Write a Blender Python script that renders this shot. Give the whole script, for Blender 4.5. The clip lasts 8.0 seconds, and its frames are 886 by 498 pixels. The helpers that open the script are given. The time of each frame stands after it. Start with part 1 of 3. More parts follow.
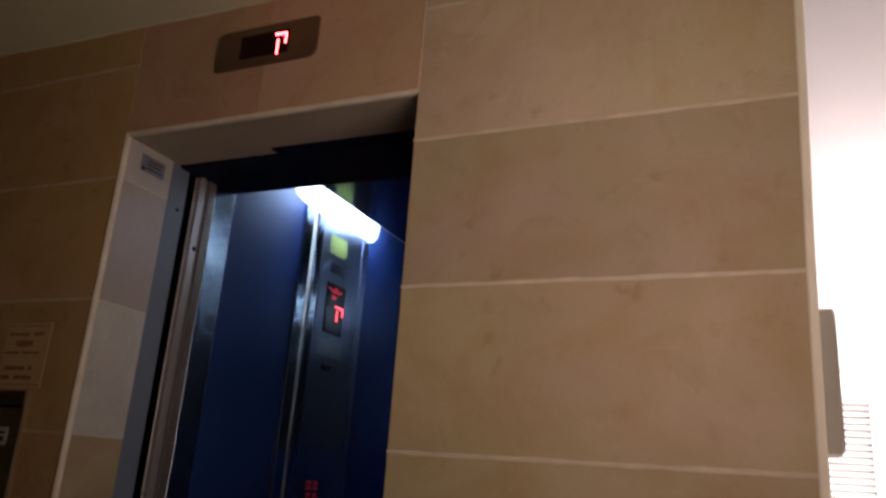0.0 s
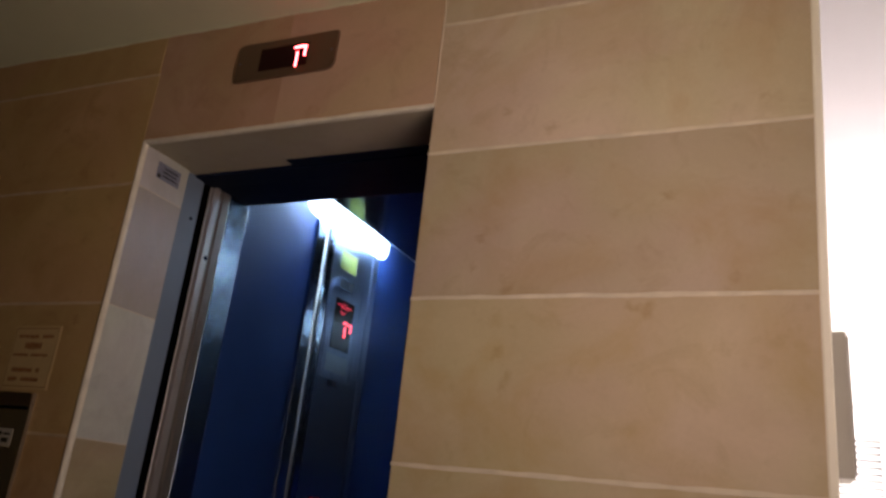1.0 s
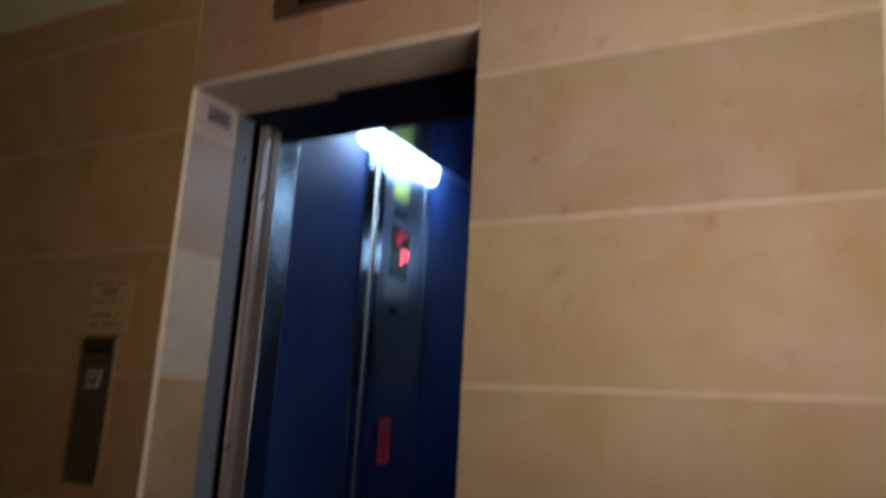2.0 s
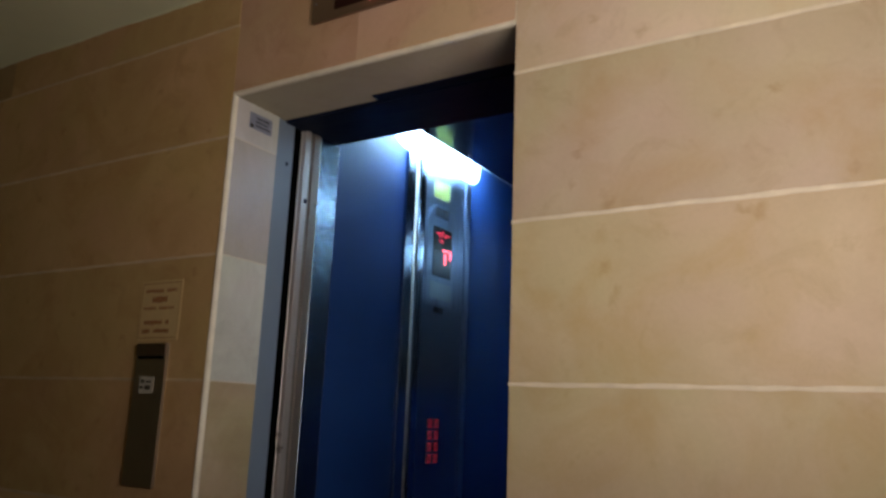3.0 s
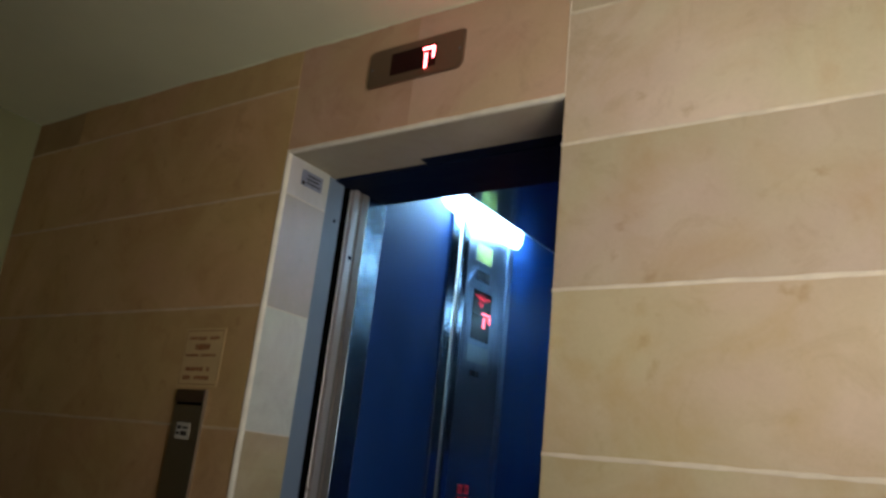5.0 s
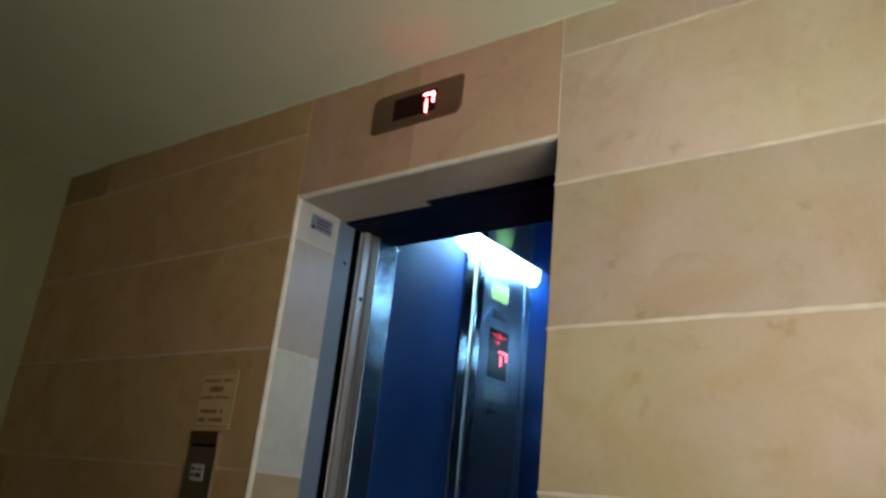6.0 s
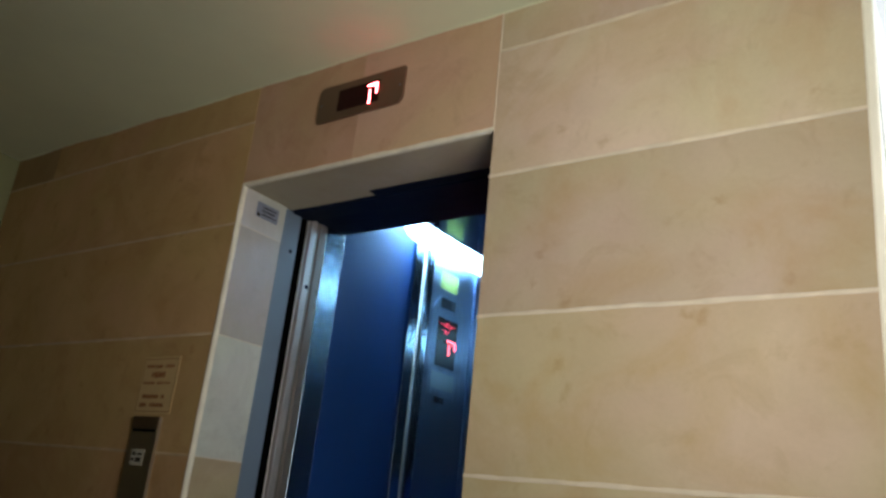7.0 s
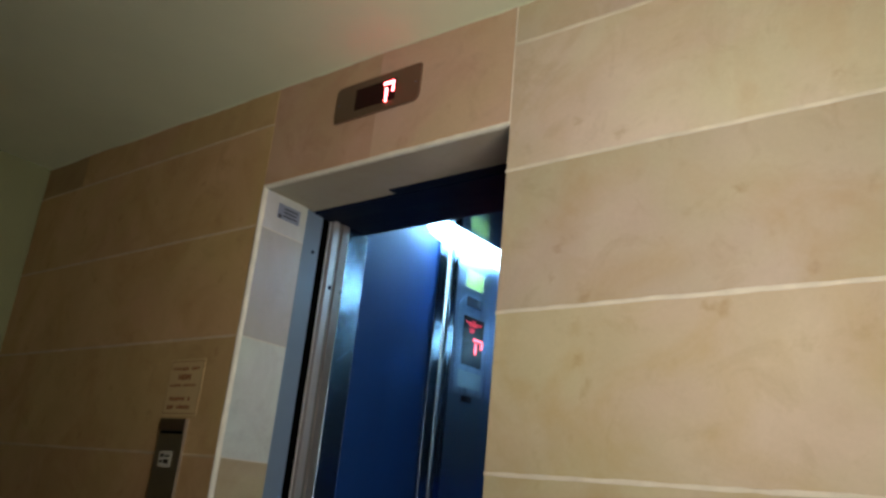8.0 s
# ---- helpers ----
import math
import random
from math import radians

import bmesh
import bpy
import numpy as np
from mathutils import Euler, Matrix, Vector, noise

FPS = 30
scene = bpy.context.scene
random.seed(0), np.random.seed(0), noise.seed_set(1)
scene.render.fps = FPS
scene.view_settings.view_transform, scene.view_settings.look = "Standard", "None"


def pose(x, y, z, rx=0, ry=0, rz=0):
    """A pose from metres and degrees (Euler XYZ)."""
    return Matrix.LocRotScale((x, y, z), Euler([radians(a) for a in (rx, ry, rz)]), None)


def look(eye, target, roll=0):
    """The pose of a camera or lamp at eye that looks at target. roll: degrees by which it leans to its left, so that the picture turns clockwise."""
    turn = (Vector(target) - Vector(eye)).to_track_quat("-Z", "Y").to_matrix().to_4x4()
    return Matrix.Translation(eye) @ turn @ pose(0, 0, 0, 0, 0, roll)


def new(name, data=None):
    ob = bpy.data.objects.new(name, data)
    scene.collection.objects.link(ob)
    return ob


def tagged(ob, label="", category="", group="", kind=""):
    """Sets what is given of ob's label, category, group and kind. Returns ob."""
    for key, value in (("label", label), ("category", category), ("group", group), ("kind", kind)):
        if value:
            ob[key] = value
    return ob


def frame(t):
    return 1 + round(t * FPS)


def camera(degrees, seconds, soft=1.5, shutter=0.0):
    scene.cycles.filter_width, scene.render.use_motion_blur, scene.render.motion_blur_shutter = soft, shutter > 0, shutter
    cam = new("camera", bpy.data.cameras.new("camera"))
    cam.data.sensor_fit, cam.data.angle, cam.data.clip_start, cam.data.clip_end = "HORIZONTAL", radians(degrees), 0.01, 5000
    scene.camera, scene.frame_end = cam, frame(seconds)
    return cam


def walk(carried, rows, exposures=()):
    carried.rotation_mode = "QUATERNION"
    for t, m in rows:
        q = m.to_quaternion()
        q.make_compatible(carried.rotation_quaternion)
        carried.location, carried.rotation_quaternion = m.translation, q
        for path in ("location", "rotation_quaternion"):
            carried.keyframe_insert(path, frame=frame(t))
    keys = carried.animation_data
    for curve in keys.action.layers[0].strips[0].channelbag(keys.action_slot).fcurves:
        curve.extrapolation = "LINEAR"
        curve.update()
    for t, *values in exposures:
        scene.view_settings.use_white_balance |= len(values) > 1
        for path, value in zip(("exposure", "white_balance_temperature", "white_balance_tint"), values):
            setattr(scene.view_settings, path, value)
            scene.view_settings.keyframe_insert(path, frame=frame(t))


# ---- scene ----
cam = camera(60.2, 8.0, soft=2.8, shutter=0.5)
PATH = [
    (0, (1.646, -1.437, 1.246), (0.856, 0.307, 1.825), 4.1),
    (0.5, (1.637, -1.427, 1.225), (0.84, 0.294, 1.859), 5.6),
    (1, (1.642, -1.429, 1.218), (0.832, 0.283, 1.86), 6.2),
    (1.5, (1.644, -1.436, 1.221), (0.851, 0.299, 1.821), 4.1),
    (1.8, (1.639, -1.442, 1.222), (0.779, 0.271, 1.792), 4.1),
    (1.9, (1.633, -1.444, 1.224), (0.741, 0.263, 1.762), 4.2),
    (2, (1.63, -1.447, 1.225), (0.695, 0.267, 1.659), 3.3),
    (2.1, (1.626, -1.446, 1.227), (0.629, 0.25, 1.587), 3.4),
    (2.2, (1.621, -1.443, 1.23), (0.576, 0.224, 1.594), 2.9),
    (3.3, (1.625, -1.442, 1.225), (0.597, 0.2, 1.722), 2.4),
    (3.5, (1.623, -1.45, 1.226), (0.591, 0.163, 1.801), 2.8),
    (4, (1.616, -1.464, 1.22), (0.569, 0.141, 1.794), 5.4),
    (4.2, (1.604, -1.469, 1.226), (0.565, 0.139, 1.803), 5.7),
    (5.3, (1.66, -1.458, 1.224), (0.519, 0.074, 1.815), 6.1),
    (5.5, (1.679, -1.454, 1.228), (0.523, 0.052, 1.857), 6.0),
    (6, (1.735, -1.437, 1.232), (0.556, 0.039, 1.887), 6.0),
    (6.5, (1.783, -1.427, 1.232), (0.605, 0.056, 1.875), 6.0),
    (7, (1.822, -1.415, 1.222), (0.704, 0.114, 1.865), 6.0),
    (7.5, (1.838, -1.393, 1.218), (0.662, 0.094, 1.854), 5.8),
    (8, (1.842, -1.379, 1.222), (0.654, 0.099, 1.858), 5.6),
]
walk(cam, [(t, look(eye, target, roll)) for t, eye, target, roll in PATH],
     exposures=((0.0, -0.85, 7700, 32), (0.5, -0.55, 7500, 30), (1.5, -0.36, 7400, 26), (2.2, -0.10, 7200, 23), (3.4, 0.38, 6450, 10), (4.0, 0.31, 6350, 9),
                (5.5, 0.34, 6150, 6), (7.0, 0.37, 6050, 4), (8.0, 0.50, 6100, 4)))

# ---- light: daylight from two added windows out of view, cold tubes in the lift ----
world = bpy.data.worlds.new("sky_world")
scene.world = world
world.use_nodes = True
sky = world.node_tree.nodes.new("ShaderNodeTexSky")
sky.sky_type, sky.sun_disc = "NISHITA", False
sky.sun_elevation, sky.sun_rotation = radians(42), radians(60)
world.node_tree.links.new(sky.outputs[0], world.node_tree.nodes["Background"].inputs[0])
world.node_tree.nodes["Background"].inputs[1].default_value = 0.12

sun = new("sun", bpy.data.lights.new("sun", "SUN"))
sun.data.energy, sun.data.angle, sun.data.color = 3.0, radians(0.5), (1.0, 0.95, 0.87)
sun.matrix_world = look((8, 6, 9), (2.6, 1.5, 0))

# daylight of two unseen, added windows; the first lamp tilted, narrowed toward the wall
for lamp_x, lamp_y, lamp_z, wide, high, power, tint, toward, spread in ((2.15, -0.9, 1.5, 0.95, 1.15, 5.4, (1.0, 0.925, 0.85), (1.0, 0.0, 1.85), 92),
                                                        (2.67, 2.15, 1.25, 1.35, 1.95, 105.0, (0.90, 0.96, 1.0), (0.0, 2.15, 1.25), 180)):
    daylight = new("window_daylight", bpy.data.lights.new("window_daylight", "AREA"))
    daylight.data.shape, daylight.data.size, daylight.data.size_y = "RECTANGLE", wide, high
    daylight.data.energy, daylight.data.color = power, tint
    daylight.matrix_world = look((lamp_x, lamp_y, lamp_z), toward)
    daylight.data.spread = radians(spread)

# ---- measures ----
OPEN_W, OPEN_TOP = 0.90, 2.113        # stone opening of the lift
END_X, LEFT_X = 1.700, -1.573        # ends of the stone wall
COURSES = (0.0, 0.245, 0.595, 0.945, 1.295, 1.643, 1.990, 2.340)
CAR_Y0, CAR_Y1, CAR_X1 = 0.475, 1.93, 1.12


def ceiling_z(x):
    """The plaster ceiling is a little out of level."""
    return 2.471 - 0.0148 * x


# ---- materials ----
def mat(name):
    m = bpy.data.materials.new(name)
    m.use_nodes = True
    return m, m.node_tree.nodes, m.node_tree.links, m.node_tree.nodes["Principled BSDF"]


def put(nodes, kind, **values):
    n = nodes.new(kind)
    for key, value in values.items():
        n.inputs[key.replace("_", " ")].default_value = value
    return n


def ramp(nodes, stops):
    r = nodes.new("ShaderNodeValToRGB")
    while len(r.color_ramp.elements) < len(stops):
        r.color_ramp.elements.new(0.5)
    for e, (at, c) in zip(r.color_ramp.elements, stops):
        e.position, e.color = at, (*c, 1) if len(c) == 3 else c
    return r


def mixed(nodes, links, kind, fac, a, b):
    m = nodes.new("ShaderNodeMix")
    m.data_type, m.blend_type = "RGBA", kind
    if isinstance(fac, float):
        m.inputs["Factor"].default_value = fac
    else:
        links.new(fac, m.inputs["Factor"])
    for socket, value in ((m.inputs["A"], a), (m.inputs["B"], b)):
        if isinstance(value, tuple):
            socket.default_value = (*value, 1)
        else:
            links.new(value, socket)
    return m.outputs["Result"]


def bump(nodes, links, bsdf, height, strength, distance):
    b = put(nodes, "ShaderNodeBump", Strength=strength, Distance=distance)
    links.new(height, b.inputs["Height"])
    links.new(b.outputs[0], bsdf.inputs["Normal"])


def stone_material(name, light, dark, brown, rough=0.5, fossils=1.0):
    """Honed limestone: cloudy tone, a brown bloom, sparse fossil smudges, fine grain; each slab shifted and toned by itself."""
    m, nodes, links, bsdf = mat(name)
    info, coord = nodes.new("ShaderNodeObjectInfo"), nodes.new("ShaderNodeTexCoord")
    shift = nodes.new("ShaderNodeVectorMath")
    shift.operation = "MULTIPLY_ADD"
    links.new(info.outputs["Random"], shift.inputs[0])
    shift.inputs[1].default_value = (37.0, 11.0, 23.0)
    links.new(coord.outputs["Object"], shift.inputs[2])
    at = shift.outputs[0]

    def noise_tex(scale, detail, rough_, distort=0.0):
        n = put(nodes, "ShaderNodeTexNoise", Scale=scale, Detail=detail, Roughness=rough_, Distortion=distort)
        links.new(at, n.inputs["Vector"])
        return n.outputs[0]

    cloud = ramp(nodes, ((0.30, dark), (0.70, light)))
    links.new(noise_tex(3.2, 6, 0.62, 0.5), cloud.inputs[0])
    # slow drift between a rosy and a yellowish tone
    drift = ramp(nodes, ((0.36, (1.04, 0.965, 0.97)), (0.62, (0.99, 1.01, 0.86))))
    links.new(noise_tex(2.3, 3, 0.5, 0.6), drift.inputs[0])
    colour = mixed(nodes, links, "MULTIPLY", 1.0, cloud.outputs[0], drift.outputs[0])
    bloom = ramp(nodes, ((0.47, (0, 0, 0)), (0.69, (0.66, 0.66, 0.66))))
    links.new(noise_tex(3.4, 5, 0.6, 1.2), bloom.inputs[0])
    colour = mixed(nodes, links, "MIX", bloom.outputs[0], colour, brown)
    patch = ramp(nodes, ((0.56, (0, 0, 0)), (0.74, (0.42, 0.42, 0.42))))
    links.new(noise_tex(8.5, 5, 0.65, 0.8), patch.inputs[0])
    colour = mixed(nodes, links, "MIX", patch.outputs[0], colour, tuple(0.8 * c for c in brown))
    # fossil smudges, scattered over the face
    split, flat = nodes.new("ShaderNodeSeparateXYZ"), nodes.new("ShaderNodeCombineXYZ")
    links.new(at, split.inputs[0])
    links.new(split.outputs["X"], flat.inputs["X"])
    links.new(split.outputs["Z"], flat.inputs["Y"])
    links.new(split.outputs["Y"], flat.inputs["Z"])
    smudge = (0.70 * brown[0], 0.58 * brown[1], 0.42 * brown[2])
    for scale, low, high, bend, strength in ((3.9, 0.0, 0.08, 0.05, 0.46), (7.5, 0.0, 0.12, 0.03, 0.46), (19.0, 0.0, 0.2, 0.010, 0.14)):
        warp = put(nodes, "ShaderNodeTexNoise", Scale=scale * 6, Detail=4.0, Roughness=0.6)
        links.new(flat.outputs[0], warp.inputs["Vector"])
        bent = nodes.new("ShaderNodeVectorMath")
        bent.operation = "MULTIPLY_ADD"
        links.new(warp.outputs["Color"], bent.inputs[0])
        bent.inputs[1].default_value = (bend, bend * 2.2, 0.0)
        links.new(flat.outputs[0], bent.inputs[2])
        cells = put(nodes, "ShaderNodeTexVoronoi", Scale=scale, Randomness=1.0)
        cells.voronoi_dimensions = "2D"
        links.new(bent.outputs[0], cells.inputs["Vector"])
        size = ramp(nodes, ((low, (1, 1, 1)), (high, (0, 0, 0))))
        links.new(cells.outputs["Distance"], size.inputs[0])
        pick = nodes.new("ShaderNodeSeparateColor")
        links.new(cells.outputs["Color"], pick.inputs[0])
        chosen = ramp(nodes, ((0.62, (0, 0, 0)), (0.95, (strength * fossils,) * 3)))
        links.new(pick.outputs[0], chosen.inputs[0])
        spots = nodes.new("ShaderNodeMath")
        spots.operation = "MULTIPLY"
        links.new(size.outputs[0], spots.inputs[0])
        links.new(chosen.outputs[0], spots.inputs[1])
        colour = mixed(nodes, links, "MIX", spots.outputs[0], colour, smudge)
    # fine flecks, then the slab's own tone
    grain = ramp(nodes, ((0.35, (0.975, 0.975, 0.97)), (0.65, (1.015, 1.015, 1.015))))
    fine = noise_tex(95.0, 4, 0.7)
    links.new(fine, grain.inputs[0])
    colour = mixed(nodes, links, "MULTIPLY", 1.0, colour, grain.outputs[0])
    tone = ramp(nodes, ((0.0, (0.87, 0.86, 0.84)), (1.0, (1.06, 1.05, 1.04))))
    links.new(info.outputs["Random"], tone.inputs[0])
    colour = mixed(nodes, links, "MULTIPLY", 1.0, colour, tone.outputs[0])
    links.new(colour, bsdf.inputs["Base Color"])
    bsdf.inputs["Roughness"].default_value = rough
    bump(nodes, links, bsdf, fine, 0.06, 0.001)
    return m


def mottled(name, colour, amount=0.15, scale=6.0, rough=0.6, metal=0.0, relief=0.1, fine=120.0, gloss=0.5):
    """A plain surface with a cloudy tone and fine relief."""
    m, nodes, links, bsdf = mat(name)
    coord = nodes.new("ShaderNodeTexCoord")
    big = put(nodes, "ShaderNodeTexNoise", Scale=scale, Detail=5.0, Roughness=0.6)
    links.new(coord.outputs["Object"], big.inputs["Vector"])
    r = ramp(nodes, ((0.3, tuple(c * (1 - amount) for c in colour)), (0.7, tuple(min(1, c * (1 + amount)) for c in colour))))
    links.new(big.outputs[0], r.inputs[0])
    links.new(r.outputs[0], bsdf.inputs["Base Color"])
    small = put(nodes, "ShaderNodeTexNoise", Scale=fine, Detail=3.0)
    links.new(coord.outputs["Object"], small.inputs["Vector"])
    wear = ramp(nodes, ((0.3, (rough * 0.85,) * 3), (0.7, (min(1, rough * 1.15),) * 3)))
    links.new(big.outputs[0], wear.inputs[0])
    links.new(wear.outputs[0], bsdf.inputs["Roughness"])
    bsdf.inputs["Metallic"].default_value = metal
    bsdf.inputs["Specular IOR Level"].default_value = gloss
    bump(nodes, links, bsdf, small.outputs[0], relief, 0.002)
    return m


def brushed(name, colour, rough=0.3, along=(30.0, 30.0, 0.1), spread=0.0):
    """Brushed sheet metal, the lines running upright."""
    m, nodes, links, bsdf = mat(name)
    coord, mapping = nodes.new("ShaderNodeTexCoord"), nodes.new("ShaderNodeMapping")
    mapping.inputs["Scale"].default_value = along
    links.new(coord.outputs["Object"], mapping.inputs[0])
    lines = put(nodes, "ShaderNodeTexNoise", Scale=8.0, Detail=4.0, Roughness=0.7)
    links.new(mapping.outputs[0], lines.inputs["Vector"])
    r = ramp(nodes, ((0.3, tuple(c * 0.965 for c in colour)), (0.7, tuple(min(1, c * 1.03) for c in colour))))
    links.new(lines.outputs[0], r.inputs[0])
    links.new(r.outputs[0], bsdf.inputs["Base Color"])
    g = ramp(nodes, ((0.3, (rough * 0.95,) * 3), (0.7, (rough * 1.06,) * 3)))
    links.new(lines.outputs[0], g.inputs[0])
    links.new(g.outputs[0], bsdf.inputs["Roughness"])
    bsdf.inputs["Metallic"].default_value = 1.0
    # upright grooves finer than the eye can part: they throw light sideways only
    geometry, grooves, swing = nodes.new("ShaderNodeNewGeometry"), nodes.new("ShaderNodeTexWhiteNoise"), nodes.new("ShaderNodeVectorMath")
    stretch = nodes.new("ShaderNodeVectorMath")
    stretch.operation, stretch.inputs[1].default_value = "MULTIPLY", (9000.0, 9000.0, 3.0)
    links.new(coord.outputs["Object"], stretch.inputs[0])
    links.new(stretch.outputs[0], grooves.inputs["Vector"])
    swing.operation = "MULTIPLY_ADD"
    links.new(grooves.outputs["Color"], swing.inputs[0])
    swing.inputs[1].default_value = (2 * spread, 2 * spread, 0.0)
    middle = nodes.new("ShaderNodeVectorMath")
    middle.inputs[1].default_value = (-spread, -spread, 0.0)
    links.new(geometry.outputs["Normal"], middle.inputs[0])
    links.new(middle.outputs[0], swing.inputs[2])
    unit = nodes.new("ShaderNodeVectorMath")
    unit.operation = "NORMALIZE"
    links.new(swing.outputs[0], unit.inputs[0])
    links.new(unit.outputs[0], bsdf.inputs["Normal"])
    return m


def glowing(name, colour, strength):
    m, nodes, links, bsdf = mat(name)
    bsdf.inputs["Base Color"].default_value = (*colour, 1)
    bsdf.inputs["Emission Color"].default_value = (*colour, 1)
    bsdf.inputs["Emission Strength"].default_value = strength
    return m


STONE = stone_material("limestone", (0.645, 0.535, 0.42), (0.535, 0.43, 0.325), (0.525, 0.365, 0.205))
STONE_YELLOW = stone_material("yellowish_limestone", (0.645, 0.535, 0.385), (0.535, 0.435, 0.295), (0.525, 0.37, 0.18))
STONE_ROSY = stone_material("rosy_limestone", (0.67, 0.465, 0.35), (0.60, 0.40, 0.295), (0.55, 0.33, 0.21), fossils=0.6)
STONE_UMBER = stone_material("umber_limestone", (0.575, 0.385, 0.275), (0.51, 0.33, 0.225), (0.47, 0.27, 0.16), fossils=0.6)
STONE_DARK = stone_material("dark_limestone_offcut", (0.44, 0.295, 0.155), (0.36, 0.235, 0.115), (0.33, 0.20, 0.085), fossils=0.4)
STONE_SOFFIT = stone_material("soffit_limestone", (0.50, 0.43, 0.355), (0.43, 0.36, 0.29), (0.42, 0.32, 0.22), 0.45, 0.15)
# left slabs: limestone with the warm, dim light there put into its colour
STONE_WARM = stone_material("warm_cast_limestone", (0.658, 0.446, 0.236), (0.543, 0.353, 0.173), (0.518, 0.30, 0.116))
STONE_JAMB = stone_material("jamb_limestone", (0.46, 0.435, 0.405), (0.38, 0.355, 0.33), (0.42, 0.35, 0.26), 0.32, 0.15)
STONE_TAN = stone_material("jamb_tan_stone", (0.47, 0.39, 0.26), (0.38, 0.31, 0.20), (0.35, 0.25, 0.14), 0.4)
STONE_PALE = stone_material("jamb_pale_stone", (0.63, 0.635, 0.63), (0.56, 0.56, 0.555), (0.46, 0.43, 0.39), 0.3, 0.1)
GROUT = mottled("white_cement_grout", (0.70, 0.60, 0.46), 0.14, 14.0, 0.85, relief=0.5)
# left joints: grout browned by the same painted-in warm light
GROUT_WARM = mottled("warm_cast_grout", (0.64, 0.50, 0.325), 0.2, 9.0, 0.85, relief=0.5)
# lower left joints, browner still so that they barely show
GROUT_FAINT = mottled("faint_warm_grout", (0.60, 0.455, 0.275), 0.2, 9.0, 0.85, relief=0.5)
EDGE = mottled("cut_stone_edge", (0.82, 0.74, 0.60), 0.12, 18.0, 0.6, relief=0.4)
# off-white plaster with the light's olive cast put into its colour
PLASTER = mottled("tinted_ceiling_plaster", (0.74, 0.75, 0.53), 0.05, 2.5, 0.85, relief=0.35, fine=60.0)
# side wall's shade is in the colour: cream plaster taken to dark olive
PLASTER_SHADED = mottled("shaded_wall_plaster", (0.29, 0.285, 0.135), 0.08, 2.0, 0.8, relief=0.4, fine=50.0)
PLASTER_WHITE = mottled("white_plaster", (0.80, 0.79, 0.76), 0.04, 2.0, 0.8, relief=0.3, fine=50.0)
# white ceiling greyed: its dimmer light is put into the colour
PLASTER_PASSAGE = mottled("greyed_passage_ceiling", (0.60, 0.585, 0.60), 0.04, 2.0, 0.85, relief=0.3, fine=50.0)
TRIM = mottled("cream_corner_trim", (0.83, 0.77, 0.63), 0.06, 8.0, 0.45)
# floor out of view: orange-brown to dim and warm the bounced light
FLOOR = mottled("terrazzo", (0.15, 0.080, 0.028), 0.15, 30.0, 0.35)
PAVING = mottled("outdoor_paving", (0.42, 0.40, 0.36), 0.15, 3.0, 0.8)
# for walls out of view, dark orange to cut and warm the bounce
DARK_BOUNCE = mottled("dark_warm_bounce", (0.10, 0.050, 0.016), 0.25, 5.0, 0.5)
CONCRETE = mottled("shaft_concrete", (0.10, 0.10, 0.10), 0.25, 4.0, 0.9, relief=0.6)
STEEL = brushed("brushed_steel", (0.46, 0.55, 0.65), 0.21, spread=0.14)
STEEL_TRIM = brushed("polished_trim_steel", (0.46, 0.55, 0.65), 0.135, spread=0.13)
STEEL_PLATE = brushed("satin_plate_steel", (0.29, 0.355, 0.50), 0.28, spread=0.2)
STEEL_PALE = mottled("door_post_aluminium", (0.47, 0.42, 0.39), 0.06, 6.0, 0.3, metal=0.5, relief=0.05)
STEEL_TAN = mottled("brownish_aluminium", (0.22, 0.185, 0.16), 0.08, 5.0, 0.34, metal=0.45, relief=0.05)
STEEL_DULL = brushed("panel_steel", (0.25, 0.31, 0.45), 0.3, spread=0.2)
LABEL_STEEL = mottled("label_plate_steel", (0.36, 0.42, 0.48), 0.06, 12.0, 0.4, metal=0.6, relief=0.02)
STEEL_BEAD = mottled("pale_steel_bead", (0.34, 0.32, 0.30), 0.06, 8.0, 0.45, metal=0.3, relief=0.02)
BRONZE = brushed("brown_brushed_steel", (0.28, 0.195, 0.15), 0.42, (1.0, 200.0, 200.0))
CALL_STEEL = brushed("call_plate_steel", (0.40, 0.335, 0.255), 0.45)
MIRROR = mottled("dark_mirror_ceiling", (0.14, 0.15, 0.19), 0.05, 3.0, 0.13, metal=1.0, relief=0.0)
FRAME_PAINT = mottled("grey_frame_paint", (0.165, 0.205, 0.265), 0.06, 5.0, 0.42, relief=0.08)
DOOR_PAINT = mottled("door_grey_paint", (0.24, 0.225, 0.215), 0.05, 4.0, 0.5, relief=0.12)
# the blue in this black stands in for haze round the lift's lamps
BLACK = mottled("black_steel_blue_haze", (0.005, 0.009, 0.024), 0.2, 6.0, 0.5, gloss=0.1)
# black of the strips that stand in for shade in gaps and grooves
GAP_SHADE = mottled("gap_shade", (0.002, 0.002, 0.002), 0.2, 6.0, 0.9, gloss=0.0)
BLUE = mottled("blue_laminate", (0.0105, 0.038, 0.140), 0.10, 3.0, 0.42, relief=0.03, fine=200.0, gloss=0.22)
BLACK_GLASS = mottled("display_glass", (0.006, 0.004, 0.005), 0.0, 3.0, 0.2, relief=0.0, gloss=0.15)
RED_GLASS = mottled("red_display_glass", (0.022, 0.003, 0.003), 0.0, 3.0, 0.3, relief=0.0, gloss=0.15)
SMOKED = mottled("smoked_panel", (0.03, 0.034, 0.046), 0.1, 8.0, 0.25, relief=0.0, gloss=0.3)
